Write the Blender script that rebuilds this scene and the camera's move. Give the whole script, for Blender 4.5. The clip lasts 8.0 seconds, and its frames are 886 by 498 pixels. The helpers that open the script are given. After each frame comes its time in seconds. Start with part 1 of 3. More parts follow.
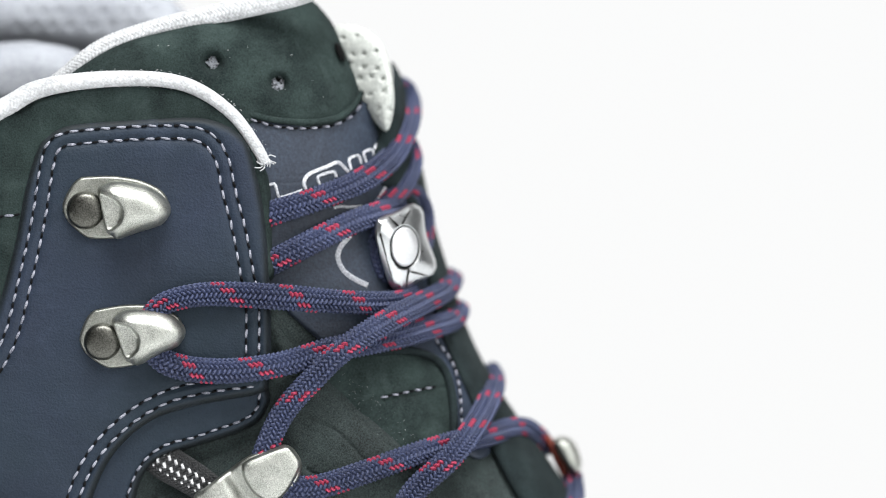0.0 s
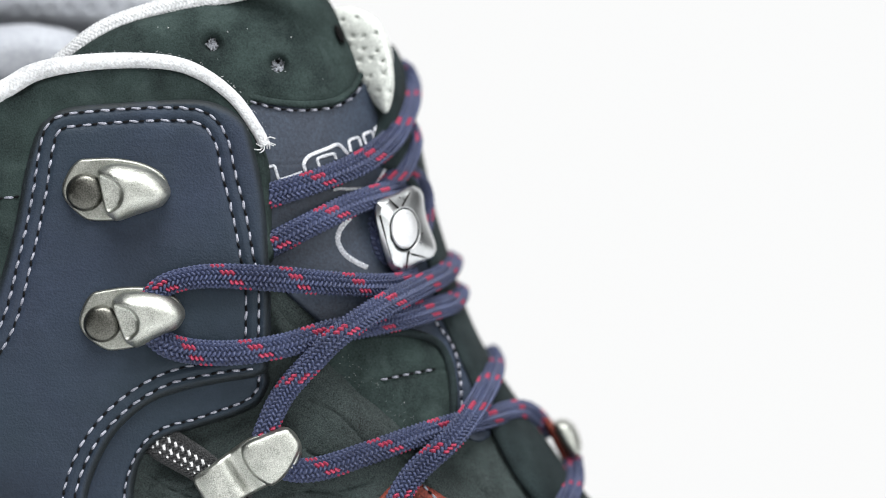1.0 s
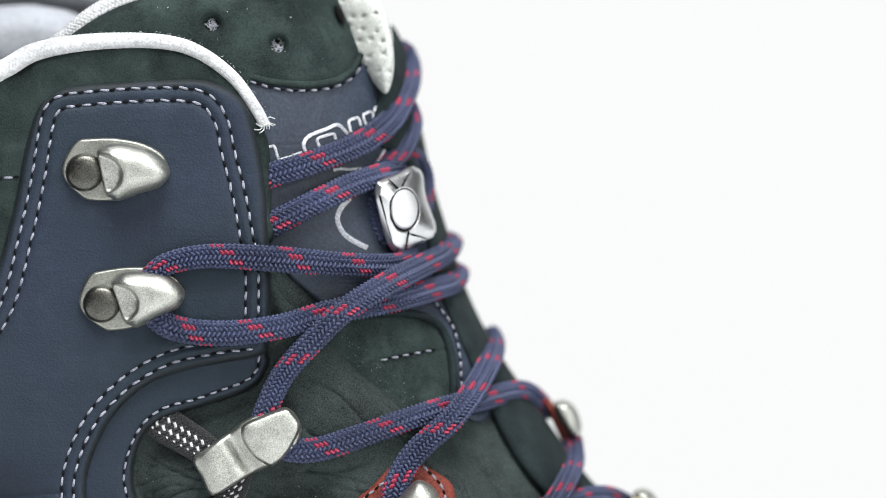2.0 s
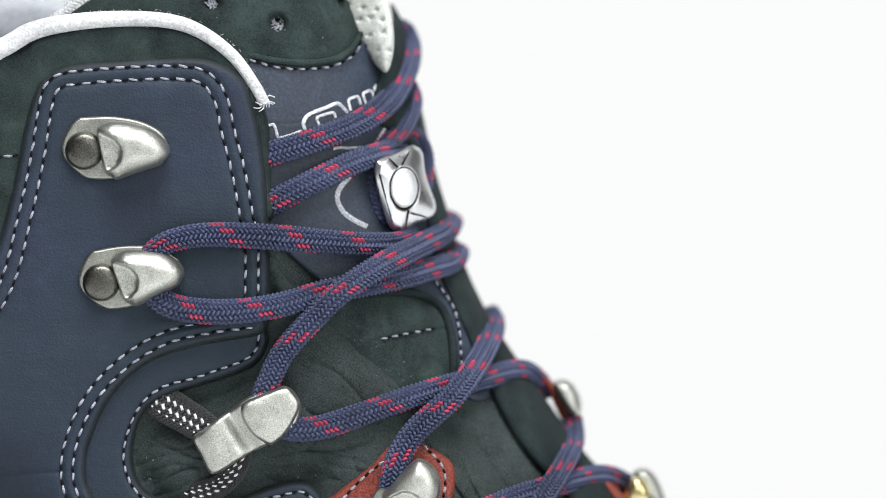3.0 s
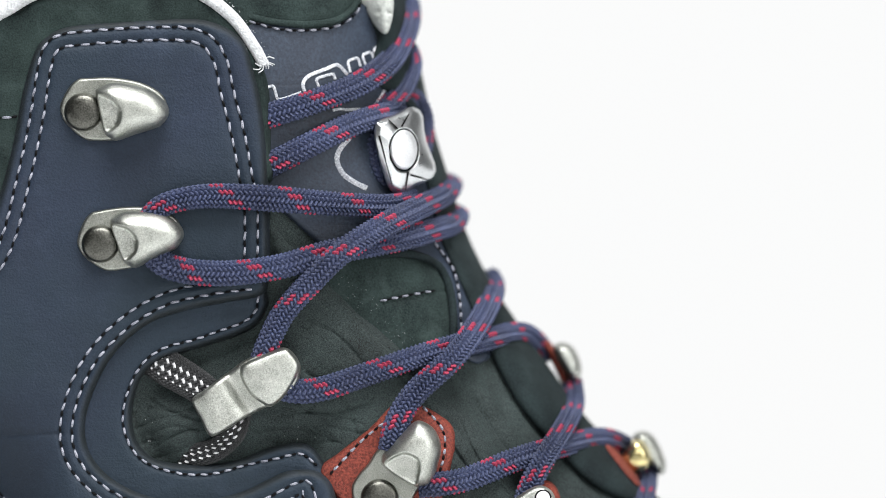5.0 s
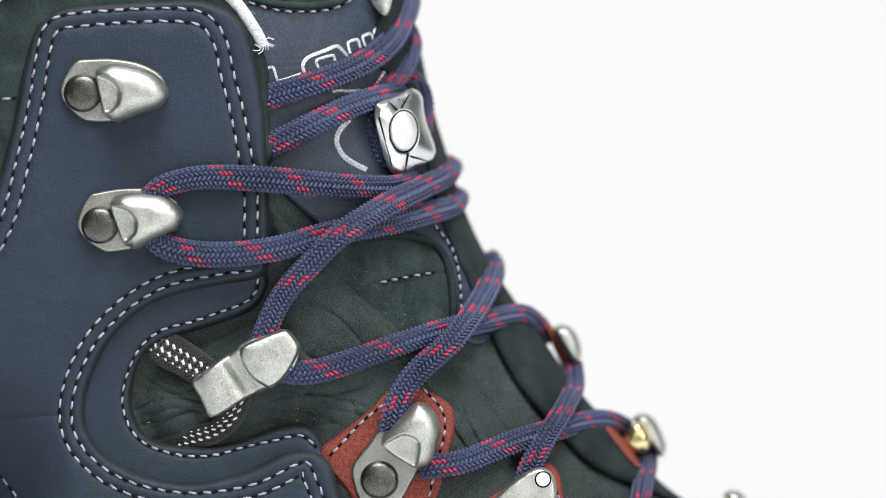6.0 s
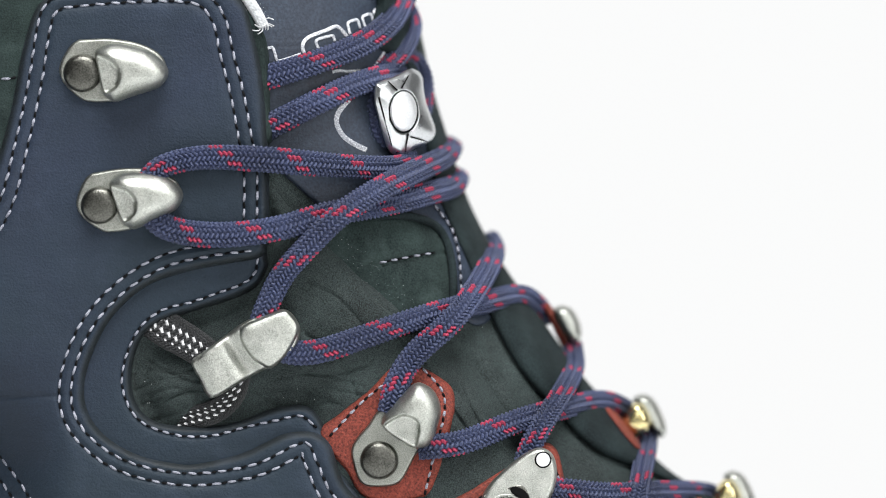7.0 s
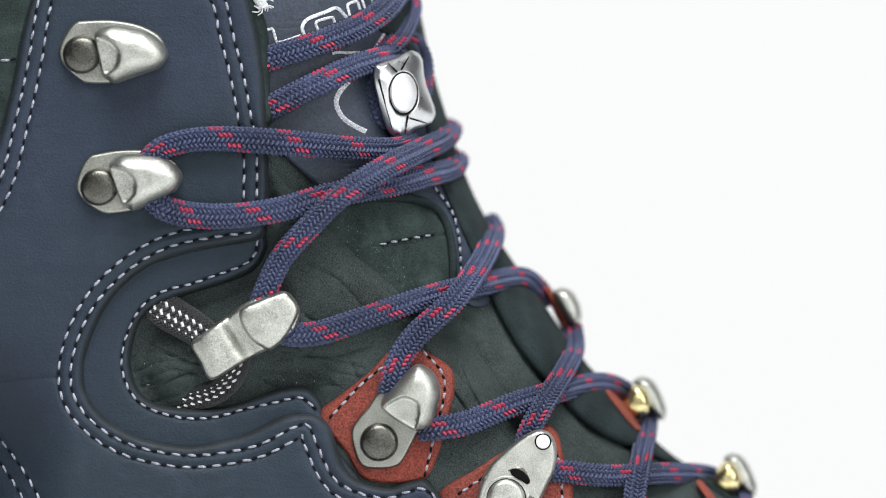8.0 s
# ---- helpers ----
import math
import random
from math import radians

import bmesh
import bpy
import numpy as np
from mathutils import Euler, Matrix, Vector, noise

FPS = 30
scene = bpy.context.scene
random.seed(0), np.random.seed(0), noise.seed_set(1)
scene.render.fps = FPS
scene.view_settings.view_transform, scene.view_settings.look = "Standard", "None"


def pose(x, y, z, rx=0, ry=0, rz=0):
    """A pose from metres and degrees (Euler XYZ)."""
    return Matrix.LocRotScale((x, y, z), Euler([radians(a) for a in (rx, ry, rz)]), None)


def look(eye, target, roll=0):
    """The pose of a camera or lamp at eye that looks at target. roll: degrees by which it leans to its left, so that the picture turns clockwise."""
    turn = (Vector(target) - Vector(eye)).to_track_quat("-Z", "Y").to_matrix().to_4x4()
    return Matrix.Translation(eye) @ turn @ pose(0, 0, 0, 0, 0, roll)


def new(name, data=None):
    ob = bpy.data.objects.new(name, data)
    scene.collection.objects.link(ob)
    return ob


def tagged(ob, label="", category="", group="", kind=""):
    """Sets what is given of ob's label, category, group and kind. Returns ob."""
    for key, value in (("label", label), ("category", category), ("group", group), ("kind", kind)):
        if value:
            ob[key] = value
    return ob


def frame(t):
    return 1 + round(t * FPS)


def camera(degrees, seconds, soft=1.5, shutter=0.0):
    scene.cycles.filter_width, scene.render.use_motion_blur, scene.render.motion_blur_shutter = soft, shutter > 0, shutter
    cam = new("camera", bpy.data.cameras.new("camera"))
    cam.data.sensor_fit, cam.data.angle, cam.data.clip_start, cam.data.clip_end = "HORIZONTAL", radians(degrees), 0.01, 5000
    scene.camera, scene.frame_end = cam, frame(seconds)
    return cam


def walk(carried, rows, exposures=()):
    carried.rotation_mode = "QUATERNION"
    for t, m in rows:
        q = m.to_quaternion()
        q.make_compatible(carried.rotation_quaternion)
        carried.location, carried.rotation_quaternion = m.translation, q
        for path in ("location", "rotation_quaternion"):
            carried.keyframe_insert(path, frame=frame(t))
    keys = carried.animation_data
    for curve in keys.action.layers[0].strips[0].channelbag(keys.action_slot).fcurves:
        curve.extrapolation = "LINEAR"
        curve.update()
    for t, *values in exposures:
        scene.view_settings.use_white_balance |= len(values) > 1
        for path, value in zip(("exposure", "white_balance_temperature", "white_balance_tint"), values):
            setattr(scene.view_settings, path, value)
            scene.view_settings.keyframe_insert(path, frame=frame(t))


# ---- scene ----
from mathutils.geometry import delaunay_2d_cdt

# ---- camera: a long lens on a slider that sinks 29 mm beside the boot ----
FAR = 1.18                       # lens to the boot's near side, metres
LENS = 8.0
STEP = FAR * math.tan(radians(LENS / 2)) / 784    # one unit of the boot's pattern sheet, about 0.105 mm
SINK = 0.128                     # height of the lens at the end of the slide
cam = camera(LENS, 8.0, soft=0.9)
cam.data.dof.use_dof = True
cam.data.dof.focus_distance = FAR - 0.001
cam.data.dof.aperture_fstop = 7.5
SLIDE = [
    (0.0, 273.3), (0.5, 257.6), (1.0, 241.4), (1.5, 224.4), (3.0, 168.2), (3.5, 149.8), (4.0, 132.6),
    (4.5, 116.0), (6.0, 67.2), (6.5, 48.8), (7.0, 32.3), (7.5, 16.6), (8.0, 0.0),
]
walk(cam, [(t, pose((t / 8 - 1) * 1.5 * STEP, -FAR - 0.0088 * (1 - t / 8), SINK + h * STEP, 90, 0, 0)) for t, h in SLIDE])

# ---- light: a white photo studio, softboxes above and at the sides, a self-glowing white backdrop ----
world = bpy.data.worlds.new("studio")
scene.world = world
world.use_nodes = True
world.node_tree.nodes["Background"].inputs[0].default_value = (0.96, 0.98, 1.0, 1)
world.node_tree.nodes["Background"].inputs[1].default_value = 0.08


def softbox(name, eye, target, size, watts, colour=(1, 1, 1)):
    lamp = bpy.data.lights.new(name, "AREA")
    lamp.shape, lamp.size, lamp.energy, lamp.color = "SQUARE", size, watts, colour
    ob = new(name, lamp)
    ob.matrix_world = look(eye, target)
    return ob


softbox("softbox_top", (0.05, -0.50, 1.20), (0.0, 0.0, 0.12), 0.75, 29.5)
softbox("softbox_side", (1.0, -0.75, 0.55), (0.0, 0.0, 0.12), 0.7, 8)
softbox("softbox_front", (0.3, -1.75, 0.7), (0.0, 0.0, 0.12), 0.9, 6.5)
scene.view_settings.exposure = 0.0


# ---- materials ----
def nodes_of(name):
    m = bpy.data.materials.new(name)
    m.use_nodes = True
    return m, m.node_tree.nodes, m.node_tree.links, m.node_tree.nodes["Principled BSDF"]


def surface(name, dark, light, rough, grain, bump, metal=0.0, patch=90.0, spec=0.5, sheen=0.0, depth=0.0002, coarse=0.35, crease=0.0, wear=0.0, tight=0.0, tint=None, lines=0.0, rim=None):
    """Two scales of colour variation, fine relief, uneven gloss."""
    m, n, l, b = nodes_of(name)
    co = n.new("ShaderNodeTexCoord")
    fine, wide = n.new("ShaderNodeTexNoise"), n.new("ShaderNodeTexNoise")
    fine.inputs["Scale"].default_value, fine.inputs["Detail"].default_value = grain, 6
    wide.inputs["Scale"].default_value, wide.inputs["Detail"].default_value = patch, 4
    l.new(co.outputs["Object"], fine.inputs["Vector"]), l.new(co.outputs["Object"], wide.inputs["Vector"])
    add = n.new("ShaderNodeMix")
    add.inputs["Factor"].default_value = coarse
    l.new(fine.outputs["Fac"], add.inputs["A"]), l.new(wide.outputs["Fac"], add.inputs["B"])
    ramp = n.new("ShaderNodeValToRGB")
    ramp.color_ramp.elements[0].position, ramp.color_ramp.elements[1].position = 0.36 + tight, 0.66 - tight
    ramp.color_ramp.elements[0].color, ramp.color_ramp.elements[1].color = (*dark, 1), (*light, 1)
    l.new(add.outputs["Result"], ramp.inputs["Fac"])
    tone = ramp.outputs["Color"]
    if tint:
        drift, pick, dye = n.new("ShaderNodeTexNoise"), n.new("ShaderNodeMapRange"), n.new("ShaderNodeMix")
        drift.inputs["Scale"].default_value, drift.inputs["Detail"].default_value, drift.inputs["Distortion"].default_value = 17, 3, 0.5
        pick.inputs["From Min"].default_value, pick.inputs["From Max"].default_value, pick.inputs["To Max"].default_value = 0.38, 0.62, 0.75
        dye.data_type = "RGBA"
        dye.inputs["B"].default_value = (*tint, 1)
        l.new(co.outputs["Object"], drift.inputs["Vector"]), l.new(drift.outputs["Fac"], pick.inputs["Value"]), l.new(pick.outputs["Result"], dye.inputs["Factor"])
        l.new(tone, dye.inputs["A"])
        tone = dye.outputs["Result"]
    if rim:
        raw, soft_raw, skive = n.new("ShaderNodeAttribute"), n.new("ShaderNodeMath"), n.new("ShaderNodeMix")
        raw.attribute_name = "raw_edge"
        soft_raw.operation, soft_raw.use_clamp = "MULTIPLY_ADD", True
        soft_raw.inputs[1].default_value, soft_raw.inputs[2].default_value = 1.9, -0.12
        skive.data_type = "RGBA"
        skive.inputs["B"].default_value = (*rim, 1)
        l.new(raw.outputs["Fac"], soft_raw.inputs[0]), l.new(soft_raw.outputs["Value"], skive.inputs["Factor"]), l.new(tone, skive.inputs["A"])
        tone = skive.outputs["Result"]
    if wear:
        rub, keep, blend = n.new("ShaderNodeTexNoise"), n.new("ShaderNodeMapRange"), n.new("ShaderNodeMix")
        rub.inputs["Scale"].default_value, rub.inputs["Detail"].default_value, rub.inputs["Roughness"].default_value, rub.inputs["Distortion"].default_value = 110, 9, 0.72, 0.6
        keep.inputs["From Min"].default_value, keep.inputs["From Max"].default_value, keep.inputs["To Max"].default_value = 0.5, 0.76, wear
        blend.data_type = "RGBA"
        blend.inputs["B"].default_value = (*[min(1, 0.02 + 2.1 * c) for c in light], 1)
        l.new(co.outputs["Object"], rub.inputs["Vector"]), l.new(rub.outputs["Fac"], keep.inputs["Value"]), l.new(keep.outputs["Result"], blend.inputs["Factor"])
        l.new(tone, blend.inputs["A"]), l.new(blend.outputs["Result"], b.inputs["Base Color"])
    else:
        l.new(tone, b.inputs["Base Color"])
    gloss = n.new("ShaderNodeMapRange")
    gloss.inputs["To Min"].default_value, gloss.inputs["To Max"].default_value = rough - 0.07, rough + 0.07
    l.new(wide.outputs["Fac"], gloss.inputs["Value"])
    l.new(gloss.outputs["Result"], b.inputs["Roughness"])
    b.inputs["Metallic"].default_value, b.inputs["Specular IOR Level"].default_value = metal, spec
    b.inputs["Sheen Weight"].default_value = sheen
    bp = n.new("ShaderNodeBump")
    bp.inputs["Strength"].default_value, bp.inputs["Distance"].default_value = bump, depth
    if crease:
        fold, deep = n.new("ShaderNodeTexNoise"), n.new("ShaderNodeBump")
        fold.noise_type = "RIDGED_MULTIFRACTAL"
        fold.inputs["Scale"].default_value, fold.inputs["Detail"].default_value, fold.inputs["Distortion"].default_value = 170, 4, 0.8
        deep.invert = True
        deep.inputs["Strength"].default_value, deep.inputs["Distance"].default_value = crease, 0.0006
        l.new(co.outputs["Object"], fold.inputs["Vector"]), l.new(fold.outputs["Fac"], deep.inputs["Height"]), l.new(deep.outputs["Normal"], bp.inputs["Normal"])
    if lines:
        pull, strain, wrinkled = n.new("ShaderNodeMapping"), n.new("ShaderNodeTexNoise"), n.new("ShaderNodeBump")
        pull.inputs["Scale"].default_value = (90, 90, 620)
        pull.inputs["Rotation"].default_value = (0, 0.12, 0)
        strain.inputs["Scale"].default_value, strain.inputs["Detail"].default_value, strain.inputs["Distortion"].default_value = 1.0, 3, 0.7
        wrinkled.inputs["Strength"].default_value, wrinkled.inputs["Distance"].default_value = lines, 0.0005
        l.new(co.outputs["Object"], pull.inputs["Vector"]), l.new(pull.outputs["Vector"], strain.inputs["Vector"])
        l.new(strain.outputs["Fac"], wrinkled.inputs["Height"]), l.new(wrinkled.outputs["Normal"], bp.inputs["Normal"])
    l.new(fine.outputs["Fac"], bp.inputs["Height"]), l.new(bp.outputs["Normal"], b.inputs["Normal"])
    return m


def shade(r, g, b):
    """Linear colour from a paint chip's 0-255 values."""
    return tuple(((c / 255 + 0.055) / 1.055) ** 2.4 if c > 10 else c / 3294 for c in (r, g, b))


LEATHER = surface("blue_grey_nubuck", shade(21, 29, 43), shade(35, 46, 63), 0.62, 2300, 0.7, spec=0.28, coarse=0.4, tight=-0.06, patch=60, wear=0.18, tint=shade(25, 39, 48), lines=0.16, rim=shade(25, 31, 34))
TONGUE = surface("paler_grey_leather", shade(28, 35, 47), shade(49, 59, 73), 0.55, 1900, 0.5, spec=0.35, coarse=0.45, patch=60, wear=0.2, lines=0.25)
NUBUCK = surface("creased_black_green_leather", shade(8, 12, 13), shade(57, 69, 68), 0.76, 4200, 1.0, spec=0.3, coarse=0.25, tight=0.0, patch=70, crease=0.8, wear=0.14)
VELVET = surface("velvety_black_green_nubuck", shade(21, 28, 28), shade(48, 60, 58), 0.95, 3000, 0.6, spec=0.12, coarse=0.5, patch=140, wear=0.3, rim=shade(9, 11, 12))
FLAP = surface("black_padded_nubuck", shade(15, 21, 23), shade(37, 47, 48), 0.92, 3000, 0.7, spec=0.14, coarse=0.5, patch=140, wear=0.15, rim=shade(9, 11, 12))
SEAM = surface("cut_leather_edge", shade(10, 12, 13), shade(32, 36, 37), 0.95, 3000, 0.9, spec=0.08)
RED = surface("rust_red_leather", shade(78, 32, 26), shade(134, 62, 49), 0.7, 2600, 1.0, spec=0.3, coarse=0.3, tight=0.02, lines=0.2)
PIPING = surface("white_piping_fabric", shade(164, 166, 168), shade(208, 210, 212), 0.9, 1300, 0.8, depth=0.0003)
MESH = surface("grey_mesh_lining", shade(166, 170, 166), shade(206, 210, 204), 0.9, 1800, 0.8)
INNER = surface("grey_padded_lining", shade(134, 138, 146), shade(172, 176, 182), 0.9, 1800, 0.8)
THREAD = surface("pale_thread", shade(92, 95, 107), shade(172, 174, 186), 0.7, 5000, 0.9)
BLACK_THREAD = surface("black_thread", shade(5, 6, 8), shade(14, 15, 18), 0.8, 5000, 0.8, spec=0.15)
YARN = surface("navy_lace_yarn", shade(20, 26, 48), shade(72, 82, 117), 0.5, 5200, 1.0, spec=0.5)
RED_YARN = surface("red_lace_yarn", shade(126, 36, 60), shade(180, 66, 94), 0.65, 5200, 0.9, spec=0.35)
WEB_BLACK = surface("black_webbing_yarn", shade(13, 14, 16), shade(42, 44, 46), 0.5, 6000, 0.8, spec=0.6)
WEB_WHITE = surface("white_webbing_yarn", shade(215, 216, 220), shade(245, 245, 246), 0.6, 6000, 0.5)
METAL = surface("satin_nickel", shade(140, 143, 136), shade(208, 210, 203), 0.4, 4800, 0.7, metal=1.0, patch=300, depth=0.0001)
# satin nickel darkened for the dim front that the hook plates mirror
SHADED_METAL = surface("shaded_nickel", shade(116, 118, 112), shade(166, 168, 160), 0.42, 4800, 0.6, metal=1.0, patch=300, depth=0.0001)
STEEL = surface("polished_nickel", shade(196, 199, 200), shade(226, 229, 230), 0.3, 3500, 0.12, metal=1.0, patch=300, depth=0.0001)
RIVET_WHITE = surface("satin_white_nickel", shade(228, 230, 232), shade(246, 247, 248), 0.55, 3500, 0.1, metal=1.0, patch=300, depth=0.0001)
RIVET = surface("aged_dark_nickel", shade(68, 68, 64), shade(108, 108, 102), 0.33, 3500, 0.5, metal=1.0, patch=300, depth=0.0001)
BRASS = surface("polished_brass", shade(206, 190, 130), shade(238, 226, 178), 0.2, 3500, 0.1, metal=1.0, patch=300, depth=0.0001)
SILVER = surface("silver_foil_print", shade(150, 154, 163), shade(242, 244, 248), 0.4, 3600, 0.9, tight=0.05)
# near-black that stands in for the shade in holes, openings and slots
SHADE_BLACK = surface("shade_black", shade(5, 5, 6), shade(13, 12, 12), 0.8, 3000, 0.5, spec=0.1)
RUBBER = surface("black_rubber", shade(20, 20, 22), shade(34, 34, 36), 0.7, 900, 0.4)
TABLE = surface("white_table_board", shade(232, 233, 234), shade(240, 241, 242), 0.6, 400, 0.1)
# the backdrop's white is its own emission, in place of lamps on it
GLOW, _n, _l, _b = nodes_of("glowing_white_backdrop")
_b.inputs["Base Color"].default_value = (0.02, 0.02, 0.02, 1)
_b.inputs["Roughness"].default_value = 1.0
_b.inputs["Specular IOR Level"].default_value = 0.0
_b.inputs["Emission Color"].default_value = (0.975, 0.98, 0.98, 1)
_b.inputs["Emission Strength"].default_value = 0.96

# ---- the pattern sheet: u across, v down, in units of STEP; the boot's side is laid out on it ----
FRONT = [(560, -330), (640, -240), (690, -165), (715, -100), (738, 0), (765, 120), (790, 205), (828, 320), (880, 420),
         (955, 528), (1030, 632), (1062, 668), (1108, 718), (1168, 787), (1240, 838), (1330, 892), (1520, 990), (1750, 1110), (1950, 1240), (2040, 1400), (2030, 1560)]
HEEL = [(-560, -330), (-610, -100), (-600, 200), (-560, 500), (-570, 800), (-620, 1100), (-650, 1350), (-640, 1560)]
HALF = 35.0                      # half the boot's width, mm


def spline(points, closed=False, step=4.0):
    """Points along a smooth curve through the given ones, evenly spaced."""
    p = np.array(points, float)
    n = len(p)
    q = np.vstack([p[-1], p, p[0], p[1]]) if closed else np.vstack([2 * p[0] - p[1], p, 2 * p[-1] - p[-2]])
    out = []
    for i in range(n if closed else n - 1):
        a, b, c, d = q[i:i + 4]
        for t in np.linspace(0, 1, 16, endpoint=False):
            out.append(0.5 * (2 * b + (c - a) * t + (2 * a - 5 * b + 4 * c - d) * t * t + (3 * b - a - 3 * c + d) * t ** 3))
    out = np.array(out + [p[0] if closed else p[-1]])
    run = np.concatenate([[0], np.cumsum(np.linalg.norm(np.diff(out, axis=0), axis=1))])
    count = max(4, int(run[-1] / step))
    at = np.linspace(0, run[-1], count + 1)
    res = np.column_stack([np.interp(at, run, out[:, k]) for k in range(out.shape[1])])
    return res[:-1] if closed else res


def reach(p, line, closed=False):
    """Distance from each of the points p to a polyline."""
    a = np.asarray(line)[:, :2]
    b = np.roll(a, -1, 0) if closed else a[1:]
    a = a if closed else a[:-1]
    best = np.full(len(p), 1e9)
    for i in range(len(a)):
        e = b[i] - a[i]
        w = p - a[i]
        t = np.clip((w @ e) / max(e @ e, 1e-9), 0, 1)
        best = np.minimum(best, np.hypot(w[:, 0] - t * e[0], w[:, 1] - t * e[1]))
    return best


def inside(p, line):
    """Which of the points p lie within a closed polyline."""
    a, b = np.asarray(line)[:, :2], np.roll(np.asarray(line)[:, :2], -1, 0)
    odd = np.zeros(len(p), bool)
    for i in range(len(a)):
        cross = (a[i, 1] > p[:, 1]) != (b[i, 1] > p[:, 1])
        dy = b[i, 1] - a[i, 1]
        odd ^= cross & (p[:, 0] < (b[i, 0] - a[i, 0]) * (p[:, 1] - a[i, 1]) / (dy if dy else 1e-9) + a[i, 0])
    return odd


FRONT_LINE, HEEL_LINE = spline(FRONT, step=16), spline(HEEL, step=24)


def base(p):
    """Depth of the boot's rounded side, in mm behind its nearest bulge."""
    p = np.asarray(p, float)[:, :2]
    gap = np.minimum(reach(p, FRONT_LINE), reach(p, HEEL_LINE)) * STEP * 1000
    past = p[:, 0] > np.interp(p[:, 1], FRONT_LINE[:, 1], FRONT_LINE[:, 0])
    gap = np.where(past, 0, gap)
    s = np.clip(1 - gap / HALF, 0, 1)
    back, low = np.clip((130 - p[:, 0]) / 200, 0, 1), np.clip((p[:, 1] - 560) / 230, 0, 1)
    return HALF * (1 - np.sqrt(np.maximum(0, 1 - s * s))) + 14 * (back * low) ** 2 * (3 - 2 * back * low)      # the ankle narrows into the heel


def world_of(p, depth):
    """Pattern points and depths in mm to places in metres."""
    p, d = np.asarray(p, float), np.asarray(depth, float) / 1000
    k = STEP * (1 + d / FAR)
    return np.column_stack([(p[:, 0] - 784) * k, d, SINK - (p[:, 1] - 441) * k])


def smooth(data):
    data.polygons.foreach_set("use_smooth", [True] * len(data.polygons))


def mesh_part(name, verts, faces, materials, parent, label="", slots=None, kind=""):
    data = bpy.data.meshes.new(name)
    data.from_pydata([tuple(v) for v in verts], [], faces)
    for m in materials if isinstance(materials, (list, tuple)) else [materials]:
        data.materials.append(m)
    if slots is not None:
        data.polygons.foreach_set("material_index", slots)
    smooth(data)
    data.update()
    ob = new(name, data)
    if parent is not None:
        ob.parent = parent
        ob.matrix_parent_inverse = parent.matrix_world.inverted()
    return tagged(ob, label, kind=kind)


